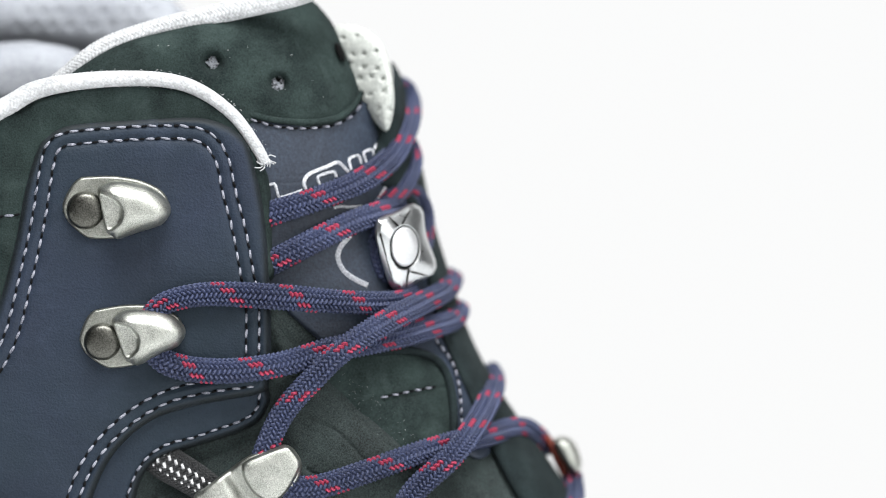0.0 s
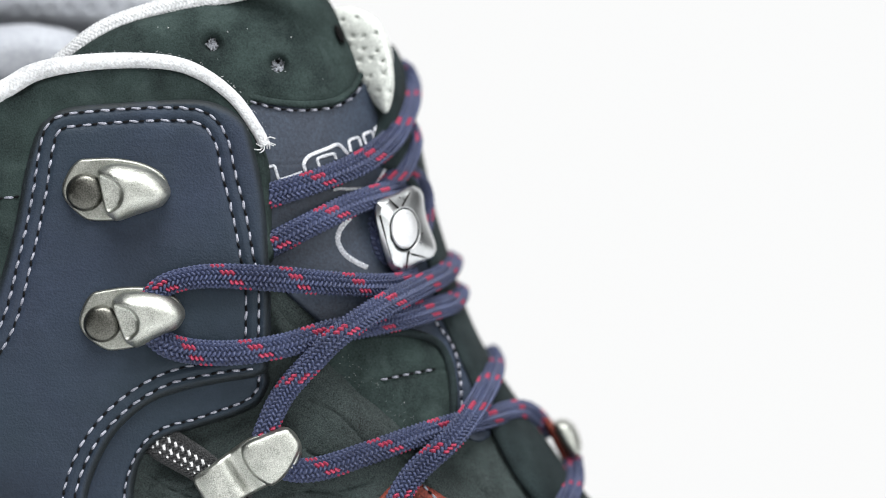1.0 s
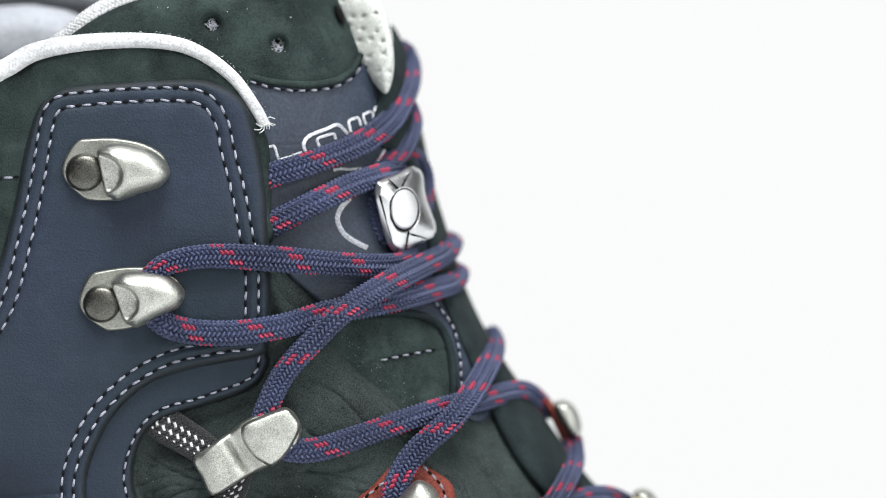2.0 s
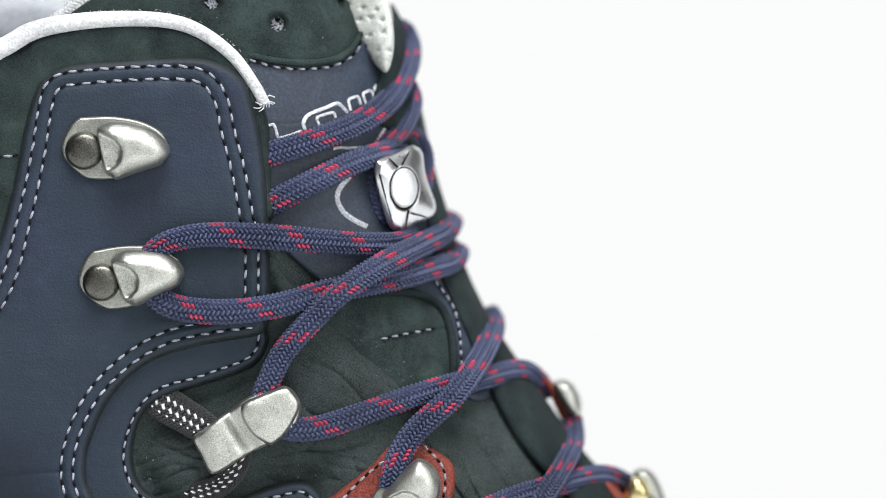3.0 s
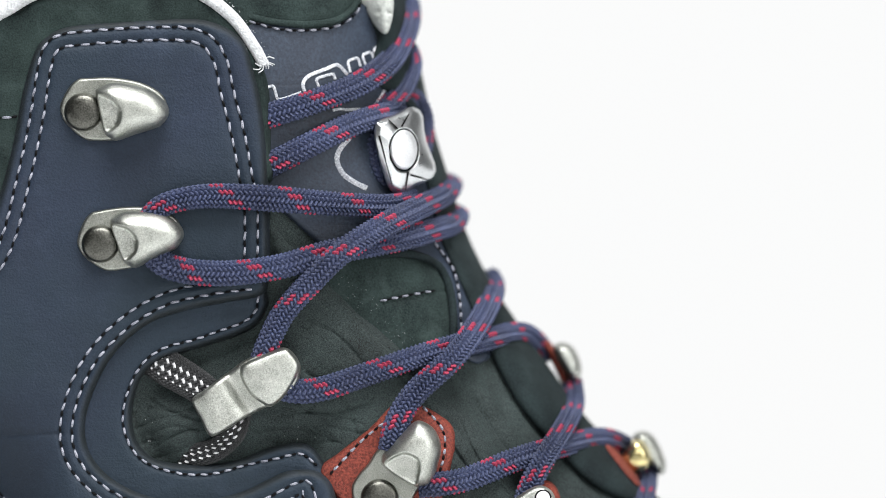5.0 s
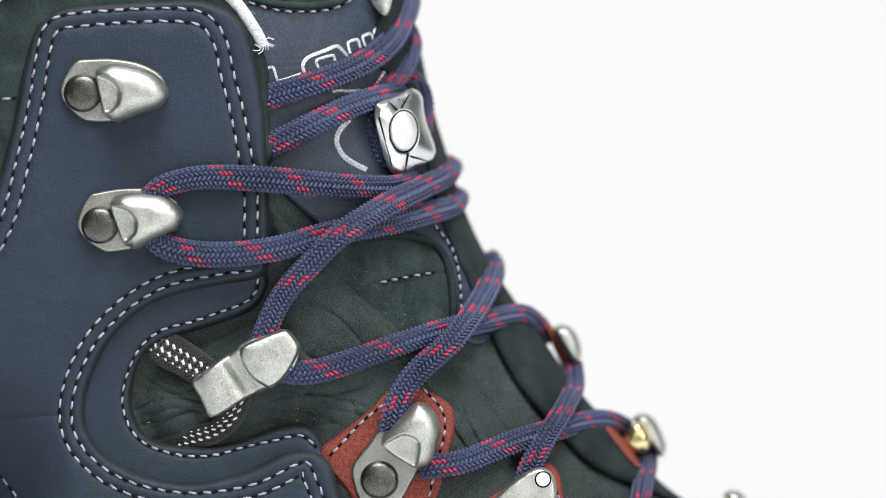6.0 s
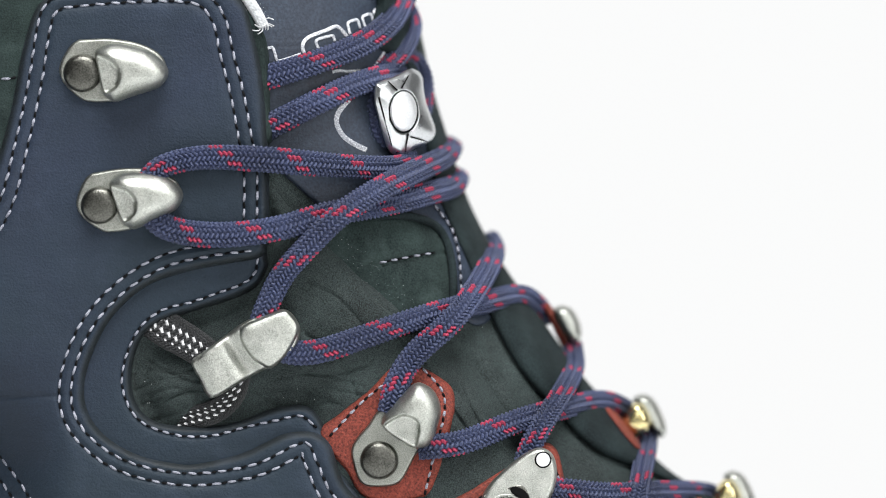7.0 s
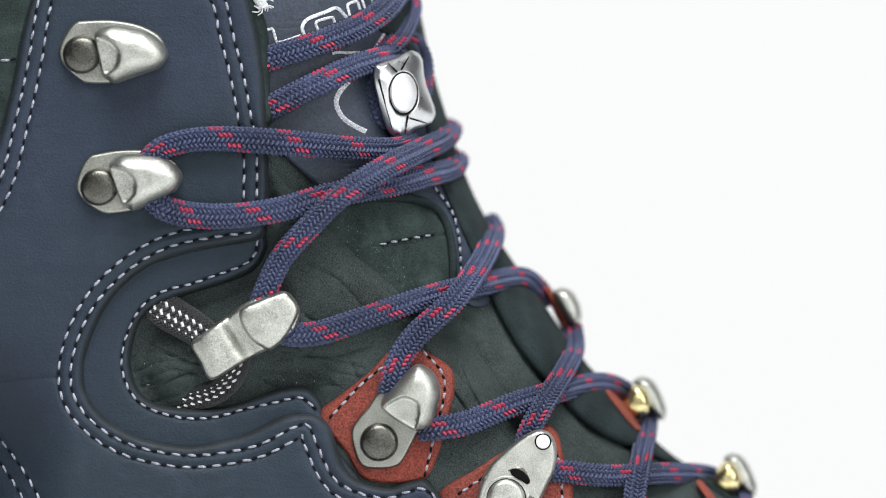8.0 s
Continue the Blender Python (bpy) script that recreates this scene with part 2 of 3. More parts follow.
def panel(name, outline, lift, thick, material, parent, label="", edge=9.0, dome=0.0, grooves=(), cell=12.0, step=5.0, depth=None, tilt=None, puff=None, raw=False, wrinkle=0.0, cut=0.0, relax=0, soft=False, flats=()):
    """A sheet with body that lies on the boot: lift is its face's height over the side, thick its thickness, both mm; its rim is rounded over
    edge units, cut units of it show the raw edge, and dome mm of swelling are added towards its middle over puff units. grooves: (line, half width, mm) pressed in."""
    rim = np.array(outline, float) if raw else spline(outline, True, step)
    lo, hi = rim.min(0), rim.max(0)
    pts, links = [rim], len(rim)
    jig = np.random.RandomState(3)
    near = [edge * f for f in (0.12, 0.3, 0.55, 0.85, 1.2)] + ([puff * f for f in (0.25, 0.5, 0.75)] if puff else [])
    tang = np.roll(rim, -1, 0) - np.roll(rim, 1, 0)
    side = np.column_stack([-tang[:, 1], tang[:, 0]]) / np.maximum(np.linalg.norm(tang, axis=1), 1e-9)[:, None]
    if not inside(rim[:1] + side[:1] * 0.5, rim)[0]:
        side = -side
    for g in near:
        ring = rim + side * g
        ok = inside(ring, rim)
        ring = ring[ok]
        if len(ring):
            pts.append(ring[reach(ring, rim, True) > g * 0.93])
    for line, half, _ in grooves:
        line = np.asarray(line)
        if len(line) < 3:
            continue
        tg = np.gradient(line, axis=0)
        sd = np.column_stack([-tg[:, 1], tg[:, 0]]) / np.maximum(np.linalg.norm(tg, axis=1), 1e-9)[:, None]
        for g in (-1, -0.5, 0, 0.5, 1):
            ring = line + sd * g * half
            ring = ring[inside(ring, rim)]
            if len(ring):
                pts.append(ring[reach(ring, rim, True) > edge * 0.5])
    gx, gy = np.meshgrid(np.arange(lo[0], hi[0], cell), np.arange(lo[1], hi[1], cell))
    grid = np.column_stack([gx.ravel(), gy.ravel()]) + jig.uniform(-0.2, 0.2, (gx.size, 2)) * cell
    grid = grid[inside(grid, rim)]
    if len(grid):
        pts.append(grid[reach(grid, rim, True) > max(near) + cell * 0.4 if not puff else reach(grid, rim, True) > edge * 1.2 + cell * 0.3])
    p = np.vstack(pts)
    res = delaunay_2d_cdt([Vector(q) for q in p], [(i, (i + 1) % links) for i in range(links)], [], 1, 0.01)
    p = np.array([tuple(q) for q in res[0]])
    faces = [tuple(f) for f in res[2]]
    gap = reach(p, rim, True)
    s = np.clip(1 - gap / edge, 0, 1)
    rise = (1 - s) ** 2 * (1 + 2 * s) if soft else np.sqrt(np.maximum(0, 1 - s * s))
    up = lift - thick + thick * rise
    if dome:
        swell = gap
        if relax:
            every = np.hypot(p[:, None, 0] - rim[None, :, 0], p[:, None, 1] - rim[None, :, 1])
            swell = np.mean(np.maximum(every, 0.5) ** -4.0, axis=1) ** -0.25
            up = up + dome * np.sin(np.clip((swell - swell.min()) / (swell.max() - swell.min()), 0, 1) * np.pi / 2) ** 0.85
        else:
            s = np.clip(1 - gap / (puff or 60), 0, 1)
            up = up + dome * np.sqrt(np.maximum(0, 1 - s * s))
    for line, half, mm in grooves:
        up = up - mm * np.exp(-(reach(p, line) / (half * 0.6)) ** 2)
    for shape, level in flats:
        w = np.where(inside(p, shape), np.clip(reach(p, shape, True) / 3.0, 0, 1), 0)
        up = up * (1 - w) + level * w
    if wrinkle:
        up = up + np.array([wrinkle * noise.noise((q[0] / 60, q[1] / 38, lift)) + 0.4 * wrinkle * noise.noise((q[0] / 17, q[1] / 13, 3.0)) for q in p]) * np.clip(gap / 20, 0, 1)
    under = base(p) if depth is None else np.full(len(p), float(depth))
    if tilt:
        under = under + tilt[0] * (p[:, 0] - rim[:, 0].mean()) + tilt[1] * (p[:, 1] - rim[:, 1].mean())
    verts = world_of(p, under - up)
    ob = mesh_part(name, verts, faces, material, parent, label)
    if cut:
        ob.data.attributes.new("raw_edge", "FLOAT", "POINT").data.foreach_set("value", np.clip(1 - gap / cut, 0, 1))
    if len(ob.data.polygons) and sum(f.normal.y for f in ob.data.polygons) > 0:
        ob.data.flip_normals()
    return ob


BLOB = bmesh.new()
bmesh.ops.create_icosphere(BLOB, subdivisions=1, radius=1)
BLOB_V = np.array([tuple(v.co) for v in BLOB.verts])
BLOB_F = [tuple(v.index for v in f.verts) for f in BLOB.faces]
BLOB.free()
STITCH_V = np.sign(BLOB_V) * np.abs(BLOB_V) ** 0.7       # fuller ends than an egg's


def stitches(path, lift, parent, pitch=28.0, long=18.5, wide=4.9, closed=False, depth=None):
    """A row of pale stitches with the black thread of the other side showing between them, on a line of the pattern."""
    line = spline(path, closed, 1.0)
    rng = np.random.RandomState(len(line))
    for name, mat, off, size, w in (("stitching", THREAD, 0.0, long, wide), ("under_stitching", BLACK_THREAD, 0.5, pitch - long + 2, wide)):
        vs, fs = [], []
        for i in np.arange(off * pitch, len(line) - size, pitch):
            i = int(min(max(0, i + rng.uniform(-1, 1)), len(line) - 2))
            q = line[i]
            e = line[min(i + 3, len(line) - 1)] - line[max(i - 3, 0)]
            a = math.atan2(e[1], e[0]) + rng.uniform(-0.09, 0.09) + (0.1 if mat is THREAD else -0.1)
            ca, sa = math.cos(a), math.sin(a)
            x, y = STITCH_V[:, 0] * size * rng.uniform(0.46, 0.54), STITCH_V[:, 1] * w * rng.uniform(0.46, 0.56)
            uv = np.column_stack([q[0] + x * ca - y * sa, q[1] + x * sa + y * ca])
            d = (base(q[None])[0] if depth is None else depth) - lift - (0 if mat is THREAD else 0.06) - STITCH_V[:, 2] * 0.27 + (0.16 if mat is THREAD else 0.1) * (x / (size * 0.5)) ** 2
            k = len(vs) * 12
            vs.append(world_of(uv, d))
            fs += [tuple(j + k for j in f) for f in BLOB_F]
        if vs:
            mesh_part(name, np.vstack(vs), fs, mat, parent, "", kind="stuff")


def cord(name, points, parent, wide=21.5, deep=16.0, turn=14, cell=8.6, reds=(0, 1, 2), materials=(), shift=0.0, flat=None, label="", taper=(1, 1, 1), relief=9.6, stripe=None, fine=8):
    """A braided cord along points (u, v, mm over the boot's side): each float of the two-over-two braid is raised. taper: width at the start,
    the middle and the end."""
    ctrl = np.array(points, float)
    d = base(ctrl) - ctrl[:, 2] if flat is None else flat - ctrl[:, 2]
    ds = cell / fine
    mid = spline(np.column_stack([ctrl[:, :2], d / (STEP * 1000)]), step=ds)
    n, around = len(mid), turn * fine
    tang = np.gradient(mid, axis=0)
    tang /= np.linalg.norm(tang, axis=1)[:, None]
    side = np.cross(tang, (0, 0, -1.0))
    side /= np.maximum(np.linalg.norm(side, axis=1), 1e-6)[:, None]
    up = np.cross(side, tang)

    def weave(s, th):
        p, q = s / cell + turn * th, s / cell - turn * th
        ip, iq = np.floor(p).astype(int), np.floor(q).astype(int)
        k = (ip - iq) % 4
        over = k < 2
        across = np.where(over, p - ip, q - iq)
        along = np.where(over, k + 1 - (q - iq), k - 2 + p - ip) / 2
        return ip, over, across, along

    s = np.arange(n)[:, None] * ds + shift
    th = np.arange(around)[None] / around
    _, _, across, along = weave(s, th)
    bump = relief * np.maximum(0, np.sin(np.pi * across)) ** 0.42 * (0.05 + 0.95 * np.maximum(0, np.sin(np.pi * along)) ** 0.42)
    wob = np.array([noise.noise((i * ds * 0.006 + shift, 0.3, 7.1)) for i in range(n)])[:, None]
    size = np.interp(np.linspace(0, 1, n), (0, 0.5, 1), taper)[:, None]
    ang = 2 * np.pi * th
    cx = (wide * size * (1 + 0.05 * wob) - relief * 0.8 + bump) * np.sign(np.cos(ang)) * np.abs(np.cos(ang)) ** 0.85
    cz = (deep * size * (1 - 0.05 * wob) - relief * 0.8 + bump) * np.sign(np.sin(ang)) * np.abs(np.sin(ang)) ** 0.85
    v = mid[:, None] + side[:, None] * cx[..., None] + up[:, None] * cz[..., None]
    v = v.reshape(-1, 3)
    verts = world_of(v[:, :2], v[:, 2] * STEP * 1000)
    i, j = np.meshgrid(np.arange(n - 1), np.arange(around), indexing="ij")
    jn = (j + 1) % around
    faces = np.stack([i * around + j, i * around + jn, (i + 1) * around + jn, (i + 1) * around + j], -1).reshape(-1, 4)
    ip, over, _, _ = weave((i + 0.5) * ds + shift, (j + 0.5) / around)
    if stripe is not None:
        red = np.abs((j + 0.5) / around - stripe[0]) < stripe[1]
        red &= over & (ip % 2 == 0)
    else:
        red = over & np.isin(ip % turn, reds)
    ends = [list(range(around))[::-1], list(range((n - 1) * around, n * around))]
    slots = np.concatenate([red.reshape(-1).astype(int), [0, 0]])
    return mesh_part(name, verts, faces.tolist() + ends, list(materials) or [YARN, RED_YARN], parent, label, slots)


def disc(u, v, r, squash=1.0, turn=0.0, count=28):
    a = np.linspace(0, 2 * np.pi, count, endpoint=False)
    x, y = np.cos(a) * r, np.sin(a) * r * squash
    c, s = math.cos(turn), math.sin(turn)
    return np.column_stack([u + x * c - y * s, v + x * s + y * c])


# ---- the studio ----
def box(name, lo, hi, material):
    bm = bmesh.new()
    bmesh.ops.create_cube(bm, size=1)
    for v in bm.verts:
        v.co = [lo[k] + (v.co[k] + 0.5) * (hi[k] - lo[k]) for k in range(3)]
    data = bpy.data.meshes.new(name)
    bm.to_mesh(data), bm.free()
    data.materials.append(material)
    return new(name, data)


tagged(box("table", (-1.0, -1.5, -0.03), (1.0, 0.84, 0.0), TABLE), "white board table top under the boot", "table", kind="structure")
tagged(box("backdrop", (-1.0, 0.85, -0.03), (1.0, 0.87, 1.1), GLOW), "evenly self-glowing pure white studio backdrop", "backdrop", kind="structure")

# ---- the boot ----
boot = tagged(new("hiking_boot"), "blue-grey and black nubuck hiking boot with navy laces", "boot")
boot.matrix_world = pose(0, HALF / 1000, 0)
bpy.context.view_layer.update()

SHAPE = [(-540, -20), (-300, -40), (0, -50), (200, -50), (400, -20), (560, 20), (650, 10), (690, 10), (718, -20), (738, 0), (765, 120), (790, 205), (828, 320), (880, 420),
         (955, 528), (1030, 632), (1062, 668), (1108, 718), (1168, 787), (1240, 838), (1330, 892), (1520, 990), (1750, 1110), (1950, 1240), (2035, 1380), (2030, 1440),
         (1700, 1450), (1000, 1450), (300, 1450), (-300, 1450), (-640, 1440), (-650, 1350), (-620, 1100), (-570, 800), (-560, 500), (-600, 200), (-610, 20)]
body = panel("upper", SHAPE, 0, 0.01, NUBUCK, boot, "black-green nubuck shell of the boot", cell=22, step=10, wrinkle=0.7)
far = body.data.copy()
for v in far.vertices:
    v.co.y = 2 * HALF / 1000 - v.co.y
far.flip_normals()
far_side = new("upper_far_side", far)
far_side.parent = boot
far_side.matrix_parent_inverse = boot.matrix_world.inverted()

# sole
def sole_section(w, v0, v1):
    rows = spline([(-640, 0), (-560, w * 0.8), (-200, w * 0.95), (400, w * 0.85), (1200, w * 1.15), (1800, w * 0.95), (2060, w * 0.35), (2090, 0)], step=40)
    ring = np.vstack([rows, rows[-2:0:-1] * (1, -1)])
    vs = [((u - 784) * STEP, HALF / 1000 + y / 1000, SINK - (v - 441) * STEP) for v in (v0, v1) for u, y in ring]
    n = len(ring)
    fs = [tuple(range(n)), tuple(range(2 * n - 1, n - 1, -1))] + [(i, i + n, (i + 1) % n + n, (i + 1) % n) for i in range(n)]
    return vs, fs


vs, fs = sole_section(40, 1430, 1530)
mesh_part("midsole", vs, fs, SEAM, boot)
vs, fs = sole_section(43, 1531, 441 + SINK / STEP)
mesh_part("outsole", vs, fs, RUBBER, boot, "black rubber outsole")

# tongue
tongue = panel("tongue", [(380, 0), (430, -74), (480, -62), (540, -58), (600, -64), (646, -98), (658, -60), (678, 0), (706, 70), (740, 150), (775, 230), (812, 350), (836, 430), (852, 495), (868, 530), (846, 545), (815, 530), (740, 470), (560, 330), (440, 200)],
               1.2, 1.2, TONGUE, boot, "blue-grey leather tongue with a silver print")
panel("tongue_pad", [(60, -90), (110, -140), (200, -195), (300, -225), (420, -255), (525, -278), (575, -245), (610, -180), (642, -105), (640, -85), (600, -48), (540, -38), (450, -48), (380, 30), (100, 30)],
      -0.6, 1.8, VELVET, tongue, "padded black-green nubuck tongue top with punched holes", dome=3.0, puff=60,
      grooves=[(disc(371, -165, 3), 20, 3.6), (disc(488, -127, 3), 20, 3.6)], cell=6)
cord("pad_seam", [(428, -76, 1.2), (480, -63, 1.5), (540, -58, 1.6), (590, -64, 1.7), (620, -82, 1.7), (636, -108, 1.4)], tongue, wide=6, deep=7, turn=12, cell=7, reds=(), materials=[VELVET], relief=0, fine=2, label="rolled black-green seam under the tongue top")
tuft = random.Random(9)
for u, v in ((371, -165), (488, -127)):
    # black disc painted as the shade down in the hole
    panel("hole_shade", disc(u, v, 17), -0.1, 0.05, SHADE_BLACK, tongue, "black disc painted as a punched hole's shade", edge=3, raw=True, cell=6)
    for _ in range(52):
        x, y, a, r = u + 2 + tuft.gauss(0, 6.3), v + 3 + tuft.gauss(0, 6.3), tuft.uniform(0, 6.3), tuft.uniform(4, 9)
        cord("lining_tuft", [(x, y, -0.2), (x + r * 0.5 * math.cos(a), y + r * 0.5 * math.sin(a), 0.6), (x + r * math.cos(a + 0.6), y + r * math.sin(a + 0.6), 0.1)], tongue,
             wide=0.75, deep=0.75, turn=6, cell=5, reds=(), materials=[INNER], relief=0, fine=1)
# third hole: only a black oval for its shade, no dimple
panel("hole_shade", disc(599, -181, 18, 0.34, 1.15), 3.4, 1.6, SHADE_BLACK, tongue, "black disc painted as a punched hole's shade", edge=4, raw=True, cell=5)
piping = [(60, -100), (110, -138), (150, -172), (200, -200), (300, -232), (420, -260), (530, -285), (575, -310)]
cord("tongue_piping", [(u, v, 1.0) for u, v in piping], tongue, wide=18, deep=15, turn=14, cell=7, reds=(), materials=[PIPING], flat=3.5, label="white fabric piping", relief=2.2, fine=5)
stitches([(445, -62), (490, -50), (540, -47), (590, -53), (625, -72), (640, -100)], 1.6, tongue, pitch=22, long=15, wide=4.6)
stitches([(772, 335), (800, 375), (812, 420), (816, 480), (818, 520)], 2.0, tongue, pitch=17, long=13, wide=4.5)

# gusset with a stitched band
gusset = panel("gusset_panel", [(540, 350), (600, 346), (680, 345), (735, 347), (774, 364), (797, 400), (806, 450), (808, 520), (780, 548), (690, 530), (600, 470), (540, 420)], 1.7, 1.5, VELVET, boot, "black nubuck gusset with a stitched band", wrinkle=0.3, cell=7, edge=12, cut=14,
               grooves=[(spline([(660, 437), (740, 424), (792, 416)], step=5), 8, 0.45)])
cord("gusset_binding", [(590, 352, 2.0), (660, 350, 2.2), (722, 350, 2.3), (768, 366, 2.3), (789, 394, 2.3), (799, 432, 2.3), (802, 478, 2.2), (800, 525, 1.8)], gusset, wide=7.5, deep=9, turn=12, cell=7, reds=(), materials=[FLAP], relief=0, fine=2, label="rolled black nubuck binding")
stitches([(678, 432), (740, 420), (785, 413)], 1.8, gusset, pitch=20, long=14, wide=4.2)

# soft bellows leather between tongue and flap, with creases
creases = [[(236, 690), (300, 672), (360, 650)], [(240, 660), (285, 640), (330, 640)], [(250, 720), (310, 700), (330, 690)], [(480, 640), (560, 630), (640, 650)], [(540, 560), (600, 600), (640, 690)],
           [(700, 560), (770, 640), (830, 740)], [(810, 640), (850, 720), (905, 780)], [(440, 660), (500, 690), (590, 680)],
           [(238, 630), (270, 622), (310, 630), (345, 618)], [(262, 672), (300, 655), (350, 662)], [(300, 735), (345, 700), (352, 668)],
           [(245, 595), (288, 622), (340, 642), (372, 640)], [(270, 690), (325, 664), (400, 655)], [(500, 622), (575, 632), (660, 612)], [(520, 610), (585, 655), (640, 668)], [(545, 470), (600, 498), (668, 575)],
           [(620, 455), (690, 520), (770, 575)], [(720, 600), (790, 680), (850, 760)], [(790, 640), (830, 690), (852, 745)], [(452, 668), (520, 662), (600, 684)]]
panel("bellows", [(472, 290), (520, 330), (580, 372), (640, 430), (700, 482), (750, 530), (815, 590), (870, 650), (920, 730), (950, 790), (930, 900), (700, 930), (300, 840), (150, 760), (170, 560), (330, 480), (460, 400)],
      3.1, 3.1, NUBUCK, boot, "soft creased black-green nubuck bellows", soft=True, edge=44, cell=8, wrinkle=0.45, grooves=[(spline(c, step=8), 4.5, 0.42) for c in creases] + [(spline([(440, 500), (330, 545), (262, 590), (238, 650), (265, 710), (330, 735), (450, 700), (540, 680)], step=10), 66, 2.8)])
panel("far_bellows", [(800, 560), (840, 560), (880, 590), (905, 640), (950, 710), (1010, 770), (1060, 800), (1120, 880), (1000, 900), (940, 800), (880, 690)], 1.2, 1.4, NUBUCK, boot, soft=True, edge=30, cell=8, wrinkle=0.4)

# far flap: the padded edge across the lacing
panel("far_flap", [(690, -160), (712, -125), (722, -80), (735, 0), (762, 120), (790, 205), (828, 320), (880, 420), (955, 528), (1030, 632), (1062, 668), (1108, 718), (1168, 787), (1240, 838), (1330, 892), (1430, 935),
                   (1370, 935), (1200, 830), (1060, 770), (985, 700), (910, 610), (854, 500), (810, 400), (768, 303), (744, 190), (725, 100), (655, 40), (668, -40), (692, -120)],
      4.0, 4.4, FLAP, boot, "padded black nubuck edge of the opposite flap", edge=34, cell=8)
panel("far_flap_inner", [(625, -95), (690, -100), (712, -80), (720, 0), (735, 90), (690, 90), (650, 20)], 0, 1.5, FLAP, boot, "black nubuck inner side of the opposite flap", depth=27, cell=12)
panel("far_collar_lining", [(570, -190), (586, -222), (612, -228), (645, -220), (672, -198), (688, -160), (696, -105), (693, -66), (683, -40), (668, -48), (645, -75), (612, -85), (590, -120)], 0, 2, MESH, boot,
      "perforated pale mesh lining of the opposite flap", dome=3, puff=40, depth=15, tilt=(-0.1, 0), cell=6,
      grooves=[(disc(604 + 23 * i + (j % 2) * 11 + 6 * j + 4 * math.sin(7 * i + 3 * j), -204 + j * 24 + 5 * math.sin(5 * i + 2 * j), 1.5, count=5), 3.6, 0.9) for i in range(4) for j in range(7)])

# lining seen inside the collar
panel("back_lining", [(-500, -170), (-300, -290), (0, -300), (200, -300), (290, -272), (330, -210), (250, -155), (110, -160), (60, -170), (0, -172), (-200, -165)], 0, 4, INNER, boot,
      "grey mesh lining at the back of the collar", dome=9, puff=62, depth=66, cell=9,
      grooves=[(disc(20 + 34 * i + (j % 2) * 17 + 5 * math.sin(5 * i + j), -268 + 26 * j, 2, count=6), 5, 0.5) for i in range(8) for j in range(3)])
panel("side_lining", [(-500, -80), (-300, -160), (0, -190), (80, -188), (140, -170), (180, -120), (150, -60), (0, -60)], 0, 4, INNER, boot,
      "grey mesh lining inside the collar", dome=8, puff=50, depth=40, cell=12)

# near flap
panel("collar", [(-560, 0), (-300, -60), (0, -80), (60, -105), (180, -130), (300, -125), (385, -95), (430, -45), (460, 10), (475, 60), (478, 160), (470, 230), (300, 300), (-100, 360), (-570, 380)],
      5.0, 4.5, VELVET, boot, "black-green nubuck collar", edge=12)
pipe = [(-560, -35), (-300, -50), (-60, -66), (0, -86), (50, -114), (110, -129), (200, -137), (290, -134), (350, -115), (408, -72), (447, -20), (466, 14)]
cord("collar_piping", [(u, v, 4.6) for u, v in pipe], boot, wide=17, deep=19, turn=14, cell=7, reds=(), materials=[PIPING], label="white fabric piping round the collar", relief=1.1, fine=5, taper=(1, 1.05, 0.6))

def fuzz(path, lift, radius, many, parent, seed, flat=None):
    """Short fibres that stand off a fabric piping."""
    rng = np.random.RandomState(seed)
    line = spline(path, step=1.0)
    vs, fs = [], []
    for _ in range(many):
        i = rng.randint(2, len(line) - 2)
        q, e = line[i], line[i + 1] - line[i - 1]
        e = e / np.linalg.norm(e)
        a = rng.uniform(-1.2, 4.3)
        side = np.array([e[1], -e[0]])
        root = q + side * math.cos(a) * radius * 0.93
        d = (base(q[None])[0] if flat is None else flat) - lift - math.sin(a) * radius * STEP * 930
        way = side * (math.cos(a) + rng.normal(0, 0.5)) + e * rng.normal(0, 0.9)
        far_off = rng.gamma(2.0, 0.55)
        tip = root + way * far_off
        n = np.array([-way[1], way[0]]) / max(np.linalg.norm(way), 0.1) * 0.45
        k = len(vs) * 4
        vs.append(world_of(np.array([root - n, root + n, (root + tip) / 2 + n * 0.8 + e * 0.6, tip]), np.array([d + 0.1, d + 0.1, d - 0.05 * far_off * math.sin(a), d - 0.08 * far_off * math.sin(a)])))
        fs += [(k, k + 1, k + 2), (k, k + 2, k + 3)]
    mesh_part("fibres", np.vstack(vs), fs, PIPING, parent, kind="stuff")


fuzz(pipe, 4.6, 17, 800, boot, 4)
fuzz(piping, 1.0, 17, 700, tongue, 6, flat=3.5)


def offset(path, d):
    line = spline(path, step=10)
    t = np.gradient(line, axis=0)
    return line + np.column_stack([-t[:, 1], t[:, 0]]) / np.linalg.norm(t, axis=1)[:, None] * d


flap_edge = [(-62, 430), (-4, 330), (26, 220), (50, 110), (64, 20), (78, -22), (105, -40), (150, -46), (230, -52), (320, -53), (368, -40), (398, 0), (412, 60), (430, 130), (443, 200), (454, 270), (454, 375)]
loop_edge = [(440, 412), (370, 421), (290, 441), (215, 488), (158, 555), (127, 640), (133, 706), (180, 760), (250, 793), (345, 806), (450, 790), (535, 752), (558, 780), (580, 830), (610, 862), (680, 882), (750, 866), (790, 910)]
